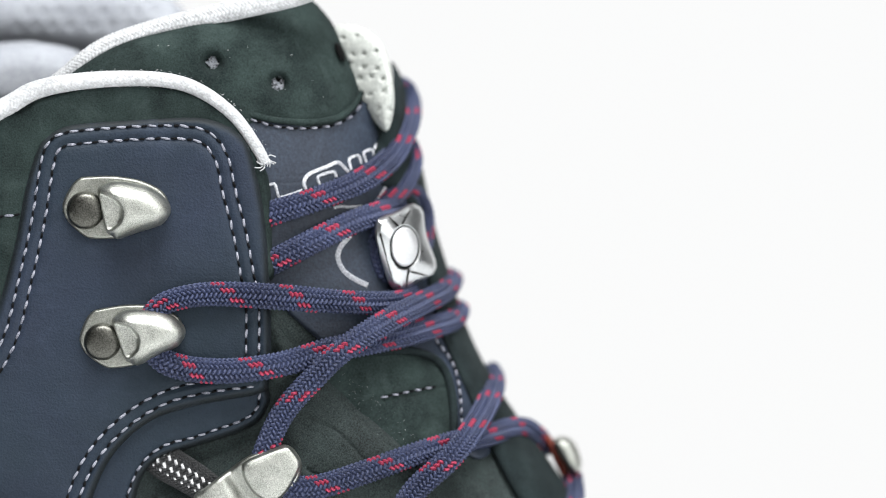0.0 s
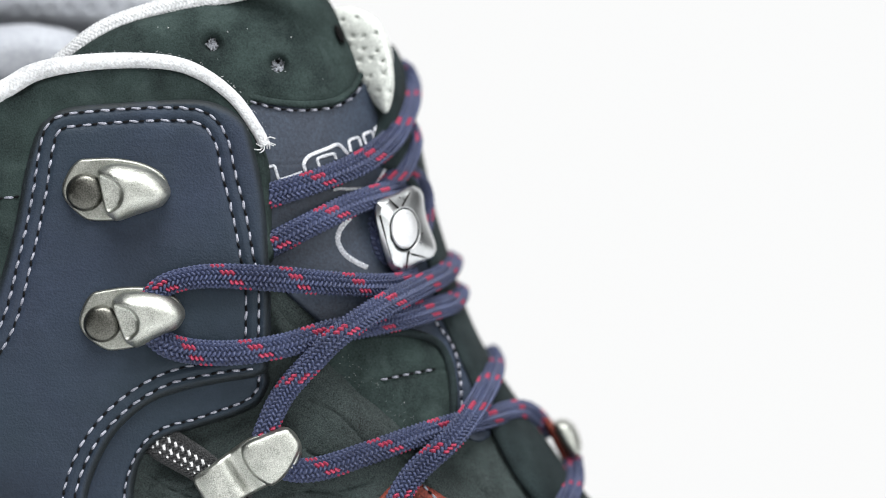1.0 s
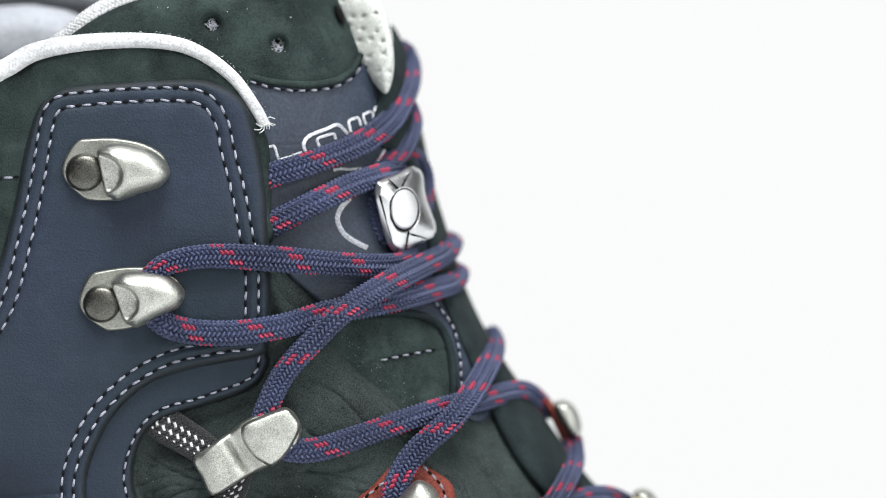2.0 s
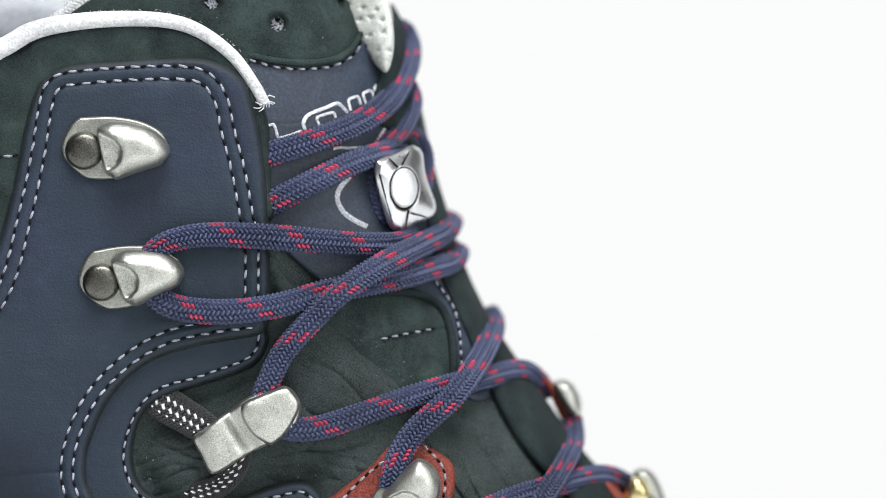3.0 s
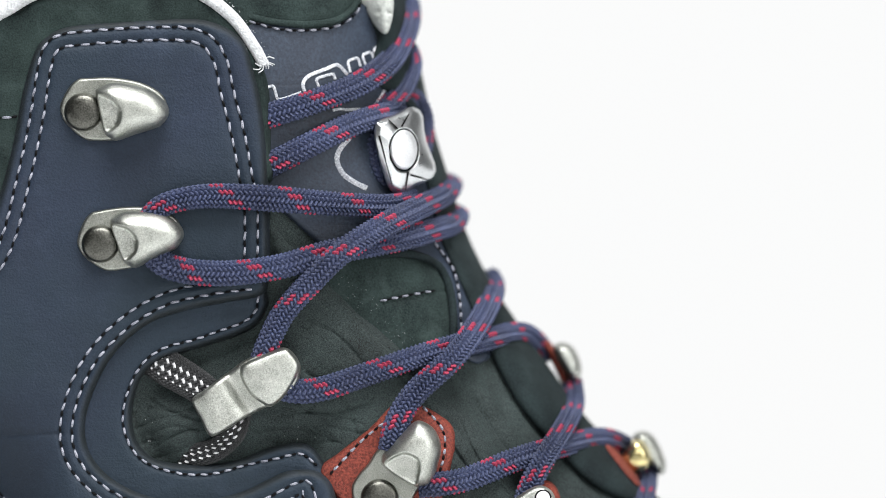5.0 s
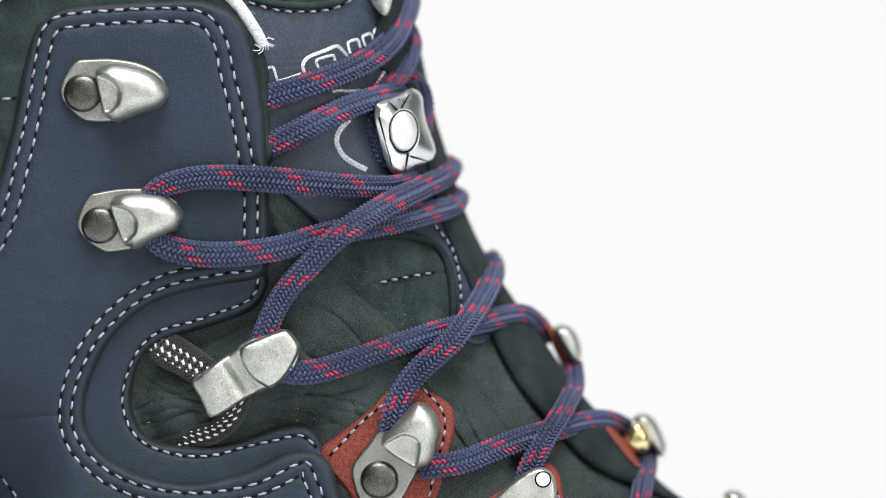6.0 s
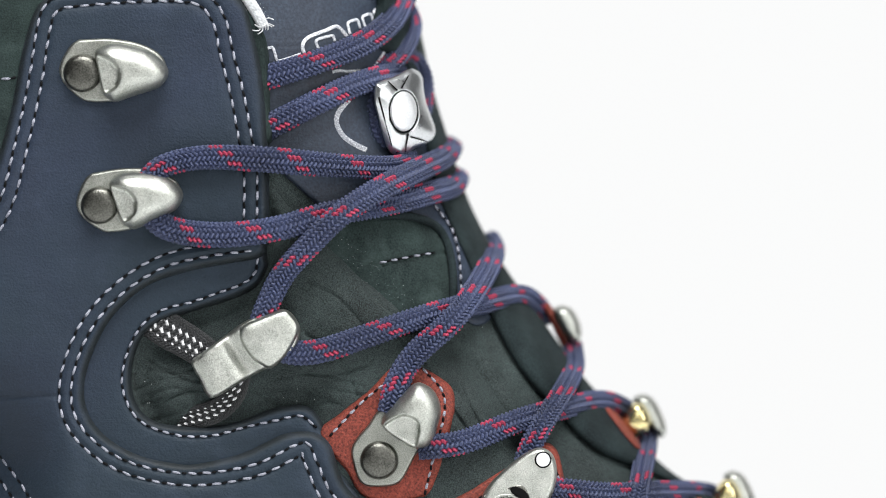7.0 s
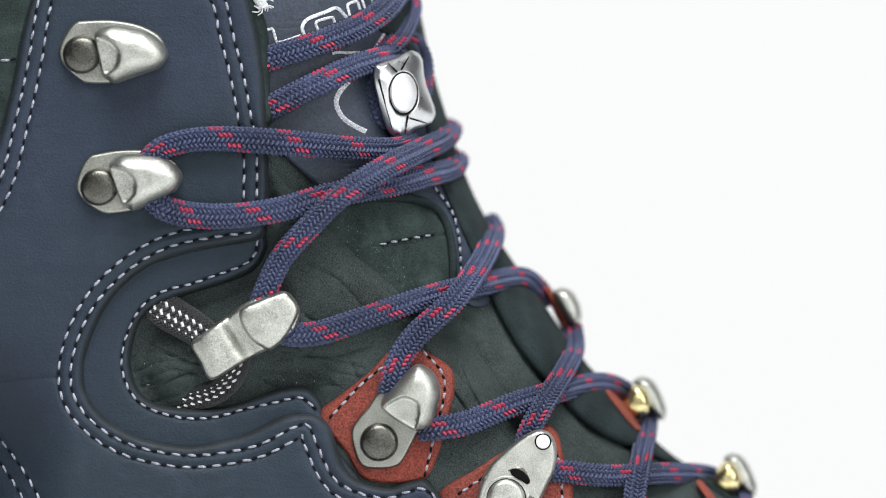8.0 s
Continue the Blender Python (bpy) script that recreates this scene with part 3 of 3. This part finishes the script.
eye_edge = [(455, 430), (452, 447), (441, 462), (420, 474), (383, 487), (337, 503), (293, 514), (259, 535), (238, 562), (222, 600), (215, 640), (222, 676), (240, 706), (268, 725), (312, 738), (350, 741), (387, 737), (434, 724), (485, 713), (526, 704), (545, 712), (570, 735)]
heel_edge = [(-120, 680), (-40, 736), (14, 795), (62, 868), (95, 950)]
FLAP2, LOOP2, HEEL2 = offset(flap_edge, 23), offset(loop_edge, 21), offset(heel_edge, 26)


def pressed(*paths):
    return [(spline(p, step=7), 9, 0.45) for p in paths]


eyestay = panel("eyestay_panel", [(475, 428), (469, 455), (455, 475), (430, 490), (395, 503), (352, 516), (305, 531), (268, 548), (247, 573), (236, 605), (232, 640), (238, 675), (254, 700), (280, 716), (320, 722), (370, 723), (411, 717), (440, 708), (465, 697), (492, 689), (520, 685), (545, 688), (566, 706), (582, 740), (600, 790), (640, 900),
                        (300, 900), (50, 800), (60, 550), (250, 430), (440, 390)], 4.2, 3.4, LEATHER, boot, "blue-grey leather eyestay round the webbing", edge=15, cut=15, grooves=pressed(eye_edge), cell=9, wrinkle=0.12)
quarter = panel("quarter_panel", [(57, -10), (78, -37), (110, -54), (164, -61), (245, -66), (325, -70), (368, -66), (406, -51), (434, -25), (447, 16), (460, 70), (468, 126), (473, 200), (476, 300), (474, 395), (459, 424), (400, 436), (330, 450), (262, 474), (205, 522), (170, 580), (150, 645), (156, 698), (190, 742), (245, 773), (300, 786), (345, 789),
                        (420, 772), (460, 755), (497, 737), (527, 731), (560, 734), (585, 755), (597, 792), (612, 827), (640, 852), (690, 862), (720, 853), (755, 850), (790, 890), (900, 1010), (700, 1120), (200, 1130), (-300, 1120), (-560, 1000), (-540, 600), (-300, 490), (-120, 440), (-34, 320), (12, 180), (36, 60)],
                6.6, 3.2, LEATHER, boot, "blue-grey leather quarter with double stitching", edge=16, cut=16, cell=11, wrinkle=0.15,
                grooves=[(spline([(-400, 660), (-150, 680), (0, 672), (108, 668)], step=6), 6, 0.35)] + pressed(flap_edge, FLAP2, loop_edge, LOOP2, heel_edge, HEEL2))


stitches(flap_edge, 6.3, quarter)
stitches(FLAP2, 6.3, quarter)
stitches(loop_edge, 6.3, quarter, pitch=27, long=18)
stitches(LOOP2, 6.3, quarter, pitch=27, long=18)
stitches(eye_edge, 4.0, eyestay, pitch=22, long=15, wide=4.6)
stitches(heel_edge, 6.3, quarter)
stitches(HEEL2, 6.3, quarter)
stitches([(-214, 131), (-60, 115), (35, 104)], 5.1, boot)

# webbing loops
for path, taper in (([(272, 534, 1.2), (296, 552, 3.0), (350, 585, 4.2), (400, 625, 4.4)], (1.05, 0.95, 0.8)), ([(425, 630, 4.4), (412, 668, 4.3), (384, 694, 3.4), (350, 706, 2.2), (316, 714, 0.2)], (0.6, 0.64, 0.7))):
    cord("webbing_loop", path, boot, wide=32, deep=11, turn=28, cell=7, stripe=(0.25, 0.09), materials=[WEB_BLACK, WEB_WHITE], label="black webbing loop with a white fleck", relief=5.5, taper=taper, fine=6)

# rust red tabs
tab = panel("lace_tab", [(700, 612), (745, 617), (795, 648), (806, 685), (795, 740), (775, 810), (745, 852), (650, 852), (610, 800), (563, 738), (600, 700), (650, 660)], 4.0, 2.0, RED, boot, "rust-red leather tab under a lace hook", edge=8, wrinkle=0.15)
stitches([(690, 640), (640, 680), (600, 722), (572, 752)], 4.0, tab, pitch=22, long=14)
stitches([(752, 625), (782, 660), (786, 700), (770, 765), (750, 850)], 4.0, tab, pitch=22, long=14)
tab = panel("lace_tab", [(955, 752), (985, 765), (1000, 820), (1015, 870), (1000, 950), (860, 960), (775, 880), (840, 830), (910, 785)], 4.0, 2.0, RED, boot, "rust-red leather tab under a lace hook", edge=8, wrinkle=0.15)
stitches([(930, 790), (870, 835), (800, 882)], 4.0, tab, pitch=22, long=14)
stitches([(975, 775), (992, 830), (995, 900)], 4.0, tab, pitch=22, long=14)


# lace hooks
def lace_hook(u, v, turn, size, lift, plate, tip, stamp, rivet):
    """A nickel hook: plate, flat rivet and the strip that rises and folds over the lace, with a flat D stamped at its foot."""
    c, s = math.cos(turn) * size, math.sin(turn) * size

    def put(pts):
        return [(u + x * c - y * s, v + x * s + y * c) for x, y in pts]
    mid = float(base(np.array([[u, v]]))[0])
    hook = panel("lace_hook", put(plate), lift + 1.0, 1.0, SHADED_METAL, boot, "satin nickel lace hook", edge=5, depth=mid, cell=7, step=3)
    panel("rivet", put(disc(*rivet)), lift + 1.7, 0.9, RIVET, hook, "dark flat rivet", edge=6, depth=mid, cell=4, raw=True, dome=1.1, puff=34, relax=1)
    stamp = spline(put(stamp), True, 3)
    panel("hook_tip", put(tip), lift + 2.6, 2.0, METAL, hook, "rounded nickel hook tip", edge=5, depth=mid, cell=4, step=3, dome=3.8, puff=50, relax=1,
          flats=[(stamp, lift + 3.5)], grooves=[(np.vstack([stamp, stamp[:1]]), 2.5, 0.12)])
    return hook


WIDE = ([(-44, 0), (-41, -18), (-28, -42), (-14, -55), (0, -58), (50, -59), (100, -50), (136, -30), (147, -4), (142, 14), (100, 34), (57, 51), (12, 53), (-8, 46), (-34, 22)],
        [(19, -32), (27, -43), (47, -51), (80, -48), (117, -37), (144, -14), (149, 6), (136, 25), (122, 32), (90, 42), (57, 53), (44, 48), (33, 38), (25, 4)],
        [(21, -28), (36, -28), (54, -18), (64, 0), (61, 22), (46, 36), (34, 34), (26, 4)], (-3, 2, 34.5))
TALL = ([(2, -93), (-23, -61), (-43, -38), (-52, -18), (-48, 7), (-41, 29), (-28, 44), (-3, 47), (27, 43), (42, 29), (62, -8), (80, -30), (92, -60), (60, -110)],
        [(1, -63), (4, -78), (17, -93), (32, -111), (49, -128), (64, -138), (79, -135), (95, -123), (105, -103), (107, -83), (102, -63), (95, -38), (84, -23), (72, -20), (62, -20), (42, -30), (22, -43), (7, -55)],
        [(6, -61), (22, -75), (42, -82), (62, -75), (70, -63), (69, -43), (62, -24), (42, -33), (22, -45)], (-2, 0, 34.5))
lace_hook(148, 95, 0.0, 1.0, 6.6, *WIDE)
lace_hook(178, 329, -0.13, 0.98, 6.6, *WIDE)
lace_hook(673, 783, 0.0, 1.0, 4.2, *TALL)

mid = float(base(np.array([[430, 600]]))[0]) - 2.2
hook = panel("lace_hook", [(338, 608), (360, 590), (400, 560), (440, 533), (500, 515), (527, 538), (530, 565), (515, 595), (478, 617), (430, 642), (382, 671), (366, 668), (352, 640)], 5.4, 1.8, METAL, boot, "folded satin nickel lace hook on webbing", edge=8, depth=mid, cell=5,
             grooves=[(spline([(398, 552), (420, 592), (452, 640)], step=6), 26, 1.6), (spline([(345, 604), (352, 630), (370, 672)], step=6), 20, 0.8)])
panel("hook_tip", [(423, 556), (430, 544), (455, 532), (500, 516), (516, 524), (529, 546), (521, 572), (502, 602), (481, 619), (469, 618), (445, 602), (428, 577)], 7.2, 2.0, METAL, hook, "rounded nickel hook tip", edge=6, depth=mid, cell=4, dome=0.9, puff=40, relax=1)

# riveted eyelet
mid = float(base(np.array([[915, 840]]))[0]) - 1.5
plate = panel("lace_eyelet", [(843, 890), (847, 862), (862, 830), (890, 801), (915, 780), (940, 764), (957, 760), (972, 766), (982, 780), (986, 805), (981, 835), (968, 862), (955, 890), (935, 930), (895, 950), (855, 930)], 6.2, 2.2, METAL, boot, "nickel lace eyelet plate with a pierced tip", edge=9, depth=mid, cell=4)
# darker metal stands in for shade inside the eyelet's hollow
panel("bowl_shade", [(853, 850), (874, 826), (900, 813), (924, 808), (944, 818), (953, 838), (952, 864), (944, 890), (930, 896), (934, 866), (918, 842), (890, 836), (868, 846)], 6.4, 0.4, RIVET, plate, "dark nickel crescent laid on as the eyelet's shaded hollow", edge=7, depth=mid, cell=4, grooves=[(spline([(866, 842), (893, 824), (925, 818), (944, 838), (944, 870)], step=4), 12, 1.0)])
# flat black patch paints the shade of the opening
panel("slit_shade", [(903, 833), (912, 829), (928, 836), (938, 850), (934, 858), (922, 851), (906, 841)], 6.65, 0.3, SHADE_BLACK, plate, "black patch painted as the shade in the eyelet's opening", edge=3, depth=mid, cell=4)
panel("flange", disc(896, 884, 46), 6.3, 0.8, METAL, plate, edge=8, depth=mid, cell=5, raw=True)
panel("rivet_rim", disc(896, 882, 35.5), 6.6, 0.4, SEAM, plate, edge=4, depth=mid, cell=5, raw=True)
panel("rivet", disc(896, 882, 33.5), 7.4, 0.9, METAL, plate, "domed rivet", edge=10, depth=mid, cell=5, raw=True, dome=0.4, puff=30)
panel("pierced_rim", disc(961, 782, 15), 6.7, 0.5, SHADE_BLACK, plate, "dark rim of the pierced hole", edge=3, depth=mid, cell=5, raw=True)
# a plain white disc fills the hole in the tip
panel("pierced_hole_fill", disc(961, 782, 12.2), 7.0, 0.3, WEB_WHITE, plate, "white disc filling the pierced hole", edge=3, depth=mid, cell=5, raw=True)

# lacing stud on the tongue: a square plate with cut corners, four sloping facets, painted slot shade on its diagonals
# and a round rivet
mid = float(base(np.array([[715, 165]]))[0]) - 8.5
outer = [(661, 134), (664, 116), (676, 110), (690, 106), (705, 100), (718, 92), (729, 89), (742, 95), (748, 106), (750, 130), (754, 150), (762, 172), (769, 190), (771, 203), (765, 216), (750, 224), (735, 230), (722, 240), (706, 246), (691, 239), (684, 228), (672, 190), (663, 152)]
crest = [(718 + (u - 716) * 0.84, 166 + (v - 166) * 0.88) for u, v in outer]
ring = [(714 + 27 * math.cos(a), 166 + 39 * math.sin(a)) for a in [math.atan2((v - 166) / 37, (u - 716) / 29) for u, v in outer]]
n = len(outer)
pts = np.array(outer + outer + crest + ring + ring)
cant = 0.09 * (pts[:, 0] - 716)
high = np.array([4.0] * n + [1.7] * n + [0.3] * n + [-1.0] * n + [-0.2] * n)
faces = [(k * n + i, k * n + (i + 1) % n, (k + 1) * n + (i + 1) % n, (k + 1) * n + i) for i in range(n) for k in range(4)]
stud = mesh_part("lacing_stud", world_of(pts, mid + cant + high), faces + [tuple(range(4 * n, 5 * n))], STEEL, boot, "polished square nickel lacing stud")
stud.data.set_sharp_from_angle(angle=0.5)
rounded = stud.modifiers.new("edges", "BEVEL")
rounded.width, rounded.segments, rounded.limit_method = 0.0003, 3, "ANGLE"
# black strips paint the slots' shade; the last, the shadow along the left facet
for a, b in (((703, 128), (686, 111)), ((710, 124), (724, 100)), ((726, 210), (757, 219)), ((722, 204), (717, 238)), ((670, 140), (693, 226))):
    e = np.array(b, float) - a
    w = np.array([-e[1], e[0]]) / np.linalg.norm(e) * 1.7
    strip = np.array([np.array(a) + w, np.array(b) + w * 0.5, np.array(b) - w * 0.5, np.array(a) - w])
    dp = np.array([-1.12, 0.3, 0.3, -1.12]) if a[0] > 680 else np.full(4, 0.05)
    mesh_part("shade_strip", world_of(strip, mid + 0.09 * (strip[:, 0] - 716) + dp), [(0, 1, 2, 3)], SHADE_BLACK, stud, "black strip painted as slot and facet-edge shade")
panel("ring_groove", disc(714, 166, 26.5, 1.44), 0.9, 0.5, SEAM, stud, depth=mid, cell=5, raw=True, edge=4, tilt=(0.09, 0))
panel("rivet", disc(714, 165, 24, 1.48), 2.0, 1.1, RIVET_WHITE, stud, "satin round rivet", edge=8, depth=mid, cell=4, raw=True, tilt=(0.09, 0), dome=0.3, puff=25)

# eyelets of the opposite flap
for u, v, brass, drop in ((1006, 546, False, 0), (1142, 716, True, 0), (1302, 852, True, 26)):
    if brass:
        hook = panel("far_eyelet", [(u - 22, v - 40), (u - 4, v - 50), (u + 16, v - 40), (u + 33, v - 8), (u + 38, v + 16), (u + 29, v + 29), (u + 8, v + 16), (u - 6, v - 8)], 0, 3, METAL, boot, "nickel eyelet of the opposite flap", edge=12, depth=32.5, cell=5, dome=3, puff=26, relax=1)
        panel("brass_ring", [(u - 44, v + 6), (u - 37, v - 16), (u - 21, v - 35), (u - 2, v - 32), (u + 11, v - 8), (u + 8, v + 14), (u - 11, v + 27), (u - 30, v + 22)], 2, 2.4, BRASS, hook, "brass inner ring", edge=10, depth=30.5, cell=4, dome=2.4, puff=26, relax=1)
        panel("far_tab", [(u - 70, v - 24 + drop), (u - 60, v - 27 + drop), (u - 36, v + 2 + drop), (u - 12, v + 34 + drop), (u - 8, v + 48 + drop), (u - 22, v + 40 + drop), (u - 50, v + 6 + drop)], 4.6, 1.2, RED, boot, "rust-red leather tab of the opposite flap")
    else:
        panel("far_eyelet", [(u - 30, v - 26), (u - 14, v - 37), (u + 5, v - 32), (u + 18, v - 13), (u + 24, v + 10), (u + 20, v + 28), (u + 3, v + 30), (u - 14, v + 8)], 0, 3, METAL, boot, "nickel eyelet of the opposite flap", edge=12, depth=33, cell=5, dome=3, puff=26, relax=1)
        panel("far_tab", [(u - 50, v - 44), (u - 36, v - 42), (u - 14, v - 6), (u + 3, v + 28), (u, v + 50), (u - 9, v + 42), (u - 30, v - 2)], 1.0, 2.0, RED, boot, "rust-red leather tab of the opposite flap", depth=34.5)

# printed mark on the tongue: plain silver outlines
def print_line(pts, wide=2.5):
    cord("silver_print", [(u, v, 1.32) for u, v in pts], tongue, wide=wide, deep=0.8, turn=10, cell=6, reds=(), materials=[SILVER], relief=0.9, fine=4)


print_line([(466, 57), (474, 53), (482, 52), (486, 62), (490, 74), (500, 74), (518, 68), (532, 63)])
print_line([(538, 62), (535, 48), (545, 34), (575, 22), (592, 15), (600, 17), (614, 32)], 3.2)
print_line([(563, 54), (559, 42), (564, 37), (586, 31), (590, 33), (592, 41)])
print_line([(619, 28), (615, 11), (619, 6), (629, 3), (633, 5), (637, 18)])
print_line([(646, 16), (641, 0), (644, -4), (653, -7), (657, -4), (660, 8)])
print_line([(665, 4), (661, -11), (666, -15), (672, -4)])
print_line([(588, 95), (600, 93), (615, 94), (640, 93)])
print_line([(685, 48), (677, 64), (660, 90)])
print_line([(617, 144), (606, 156), (597, 170), (595, 187), (606, 208), (626, 223), (648, 234)], 5)

# laces
def lace(path, taper, start, flecked=True, label=""):
    """One pass of the lace. start: where its fleck pattern begins."""
    cord("lace", path, boot, shift=start, label=label, taper=taper, reds=(0, 1, 2) if flecked else ())


lace([(440, 114, 1.5), (480, 102, 2.7), (557, 78, 3.5), (638, 46, 3.5), (691, 6, 4), (718, -42, 3), (725, -78, 1), (718, -104, -3), (704, -116, -8)], (1, 1, 0.8), -30, label="navy braided lace with red flecks")
lace([(440, 210, 1.5), (485, 187, 2.7), (560, 149, 3.5), (620, 121, 3.5), (668, 105, 3.5), (708, 98, 1)], (1, 1, 0.9), 52)
lace([(640, 116, 0), (682, 88, 1.5), (712, 56, 2.5), (727, 16, 1), (720, -12, -4)], (0.85, 0.9, 0.85), 20)
lace([(712, 65, 1), (736, 82, 1), (748, 115, 1), (746, 160, 0), (735, 190, -1)], (0.85, 0.85, 0.85), 74)
lace([(700, 115, -2), (668, 140, 0.5), (658, 175, 0.5), (672, 215, 0.5), (700, 232, -1)], (0.85, 0.85, 0.85), 111, False)
lace([(250, 312, 7), (266, 280, 8.5), (298, 258, 8.5), (365, 246, 8.4), (470, 250, 8), (600, 261, 6), (690, 264, 4.5), (735, 254, 3)], (0.9, 1.02, 0.85), 158)
lace([(262, 345, 7.5), (295, 370, 8.6), (350, 382, 8.4), (420, 382, 8.4), (500, 370, 7), (580, 347, 5.5), (700, 325, 4.5), (770, 307, 4), (802, 297, 2), (812, 280, -4)], (1, 1.02, 0.85), 140)
lace([(455, 560, 5), (470, 515, 6), (500, 455, 6), (550, 398, 7.5), (605, 345, 9), (680, 298, 8), (750, 264, 6), (788, 245, 3), (800, 225, -4)], (0.95, 1, 0.85), 193)
lace([(480, 580, 5.5), (520, 592, 6), (570, 588, 5.5), (650, 562, 5), (760, 525, 4.5), (860, 502, 4), (920, 492, 3), (950, 508, 1), (970, 535, -2)], (1, 0.95, 0.8), 249)
lace([(690, 700, 5.5), (702, 648, 6), (735, 595, 6), (800, 535, 8), (845, 475, 7), (868, 432, 4), (874, 408, 0), (866, 392, -5)], (1, 0.95, 0.85), 286)
lace([(740, 760, 5.5), (780, 757, 6), (830, 747, 5), (920, 712, 4.5), (1000, 690, 4), (1065, 679, 3), (1105, 692, 1), (1128, 714, -2)], (1, 0.92, 0.8), 303)
lace([(925, 812, 4.5), (935, 768, 5), (962, 715, 6.5), (1000, 655, 7), (1016, 618, 4), (1014, 580, 0)], (0.9, 0.85, 0.75), 388)
lace([(950, 832, 4.5), (1000, 835, 5), (1080, 842, 5), (1180, 838, 4.5), (1245, 840, 2), (1285, 852, -2)], (0.9, 0.85, 0.75), 407)
lace([(1120, 930, 5), (1124, 870, 6), (1135, 810, 6), (1146, 755, 4), (1148, 725, 0)], (0.9, 0.85, 0.75), 444)
lace([(1296, 850, 2), (1312, 880, 3), (1318, 930, 3)], (0.8, 0.8, 0.8), 481)

# frayed end of the collar piping
fray = random.Random(5)
for _ in range(16):
    u, v = 466 + fray.uniform(-5, 5), 8 + fray.uniform(-6, 8)
    a, r = fray.uniform(-0.6, 3.6), fray.uniform(8, 18)
    cord("loose_thread", [(u, v, 5.0), (u + r * 0.5 * math.cos(a), v + r * 0.5 * math.sin(a), 5.6), (u + r * math.cos(a + 0.5), v + r * math.sin(a + 0.5), 5.4)], boot,
         wide=1.1, deep=1.1, turn=6, cell=8, reds=(), materials=[PIPING], relief=0, fine=1)

# dust specks on the nubuck, and painted glints on the bellows' fold
dust_and_glints = random.Random(21)
vs, fs = [], []
for u0, v0, u1, v1, up, many in ((200, -200, 600, -90, 2.4, 14), (500, 380, 900, 720, 1.8, 26), (20, 120, 460, 380, 6.2, 8), (240, 600, 560, 700, 1.8, 10)):
    for _ in range(many):
        q = np.array([[dust_and_glints.uniform(u0, u1), dust_and_glints.uniform(v0, v1)]])
        r = dust_and_glints.uniform(0.35, 0.9)
        fs += [tuple(j + 12 * len(vs) for j in f) for f in BLOB_F]
        vs.append(world_of(q + BLOB_V[:, :2] * (r * dust_and_glints.uniform(0.7, 1.8), r), base(q)[0] - up - BLOB_V[:, 2] * 0.08))
for _ in range(80):      # white grains that brighten the fold as its lit, dusty ridge
    w, off = dust_and_glints.uniform(0, 1), dust_and_glints.gauss(0, 9)
    q = np.array([[598 + 165 * w - off, 392 + 160 * w + off]])
    r = dust_and_glints.uniform(0.2, 0.42)
    fs += [tuple(j + 12 * len(vs) for j in f) for f in BLOB_F]
    vs.append(world_of(q + BLOB_V[:, :2] * (r * dust_and_glints.uniform(0.7, 1.8), r), base(q)[0] - 2.9 - BLOB_V[:, 2] * 0.08))
mesh_part("dust_and_glints", np.vstack(vs), fs, PIPING, boot, kind="stuff")
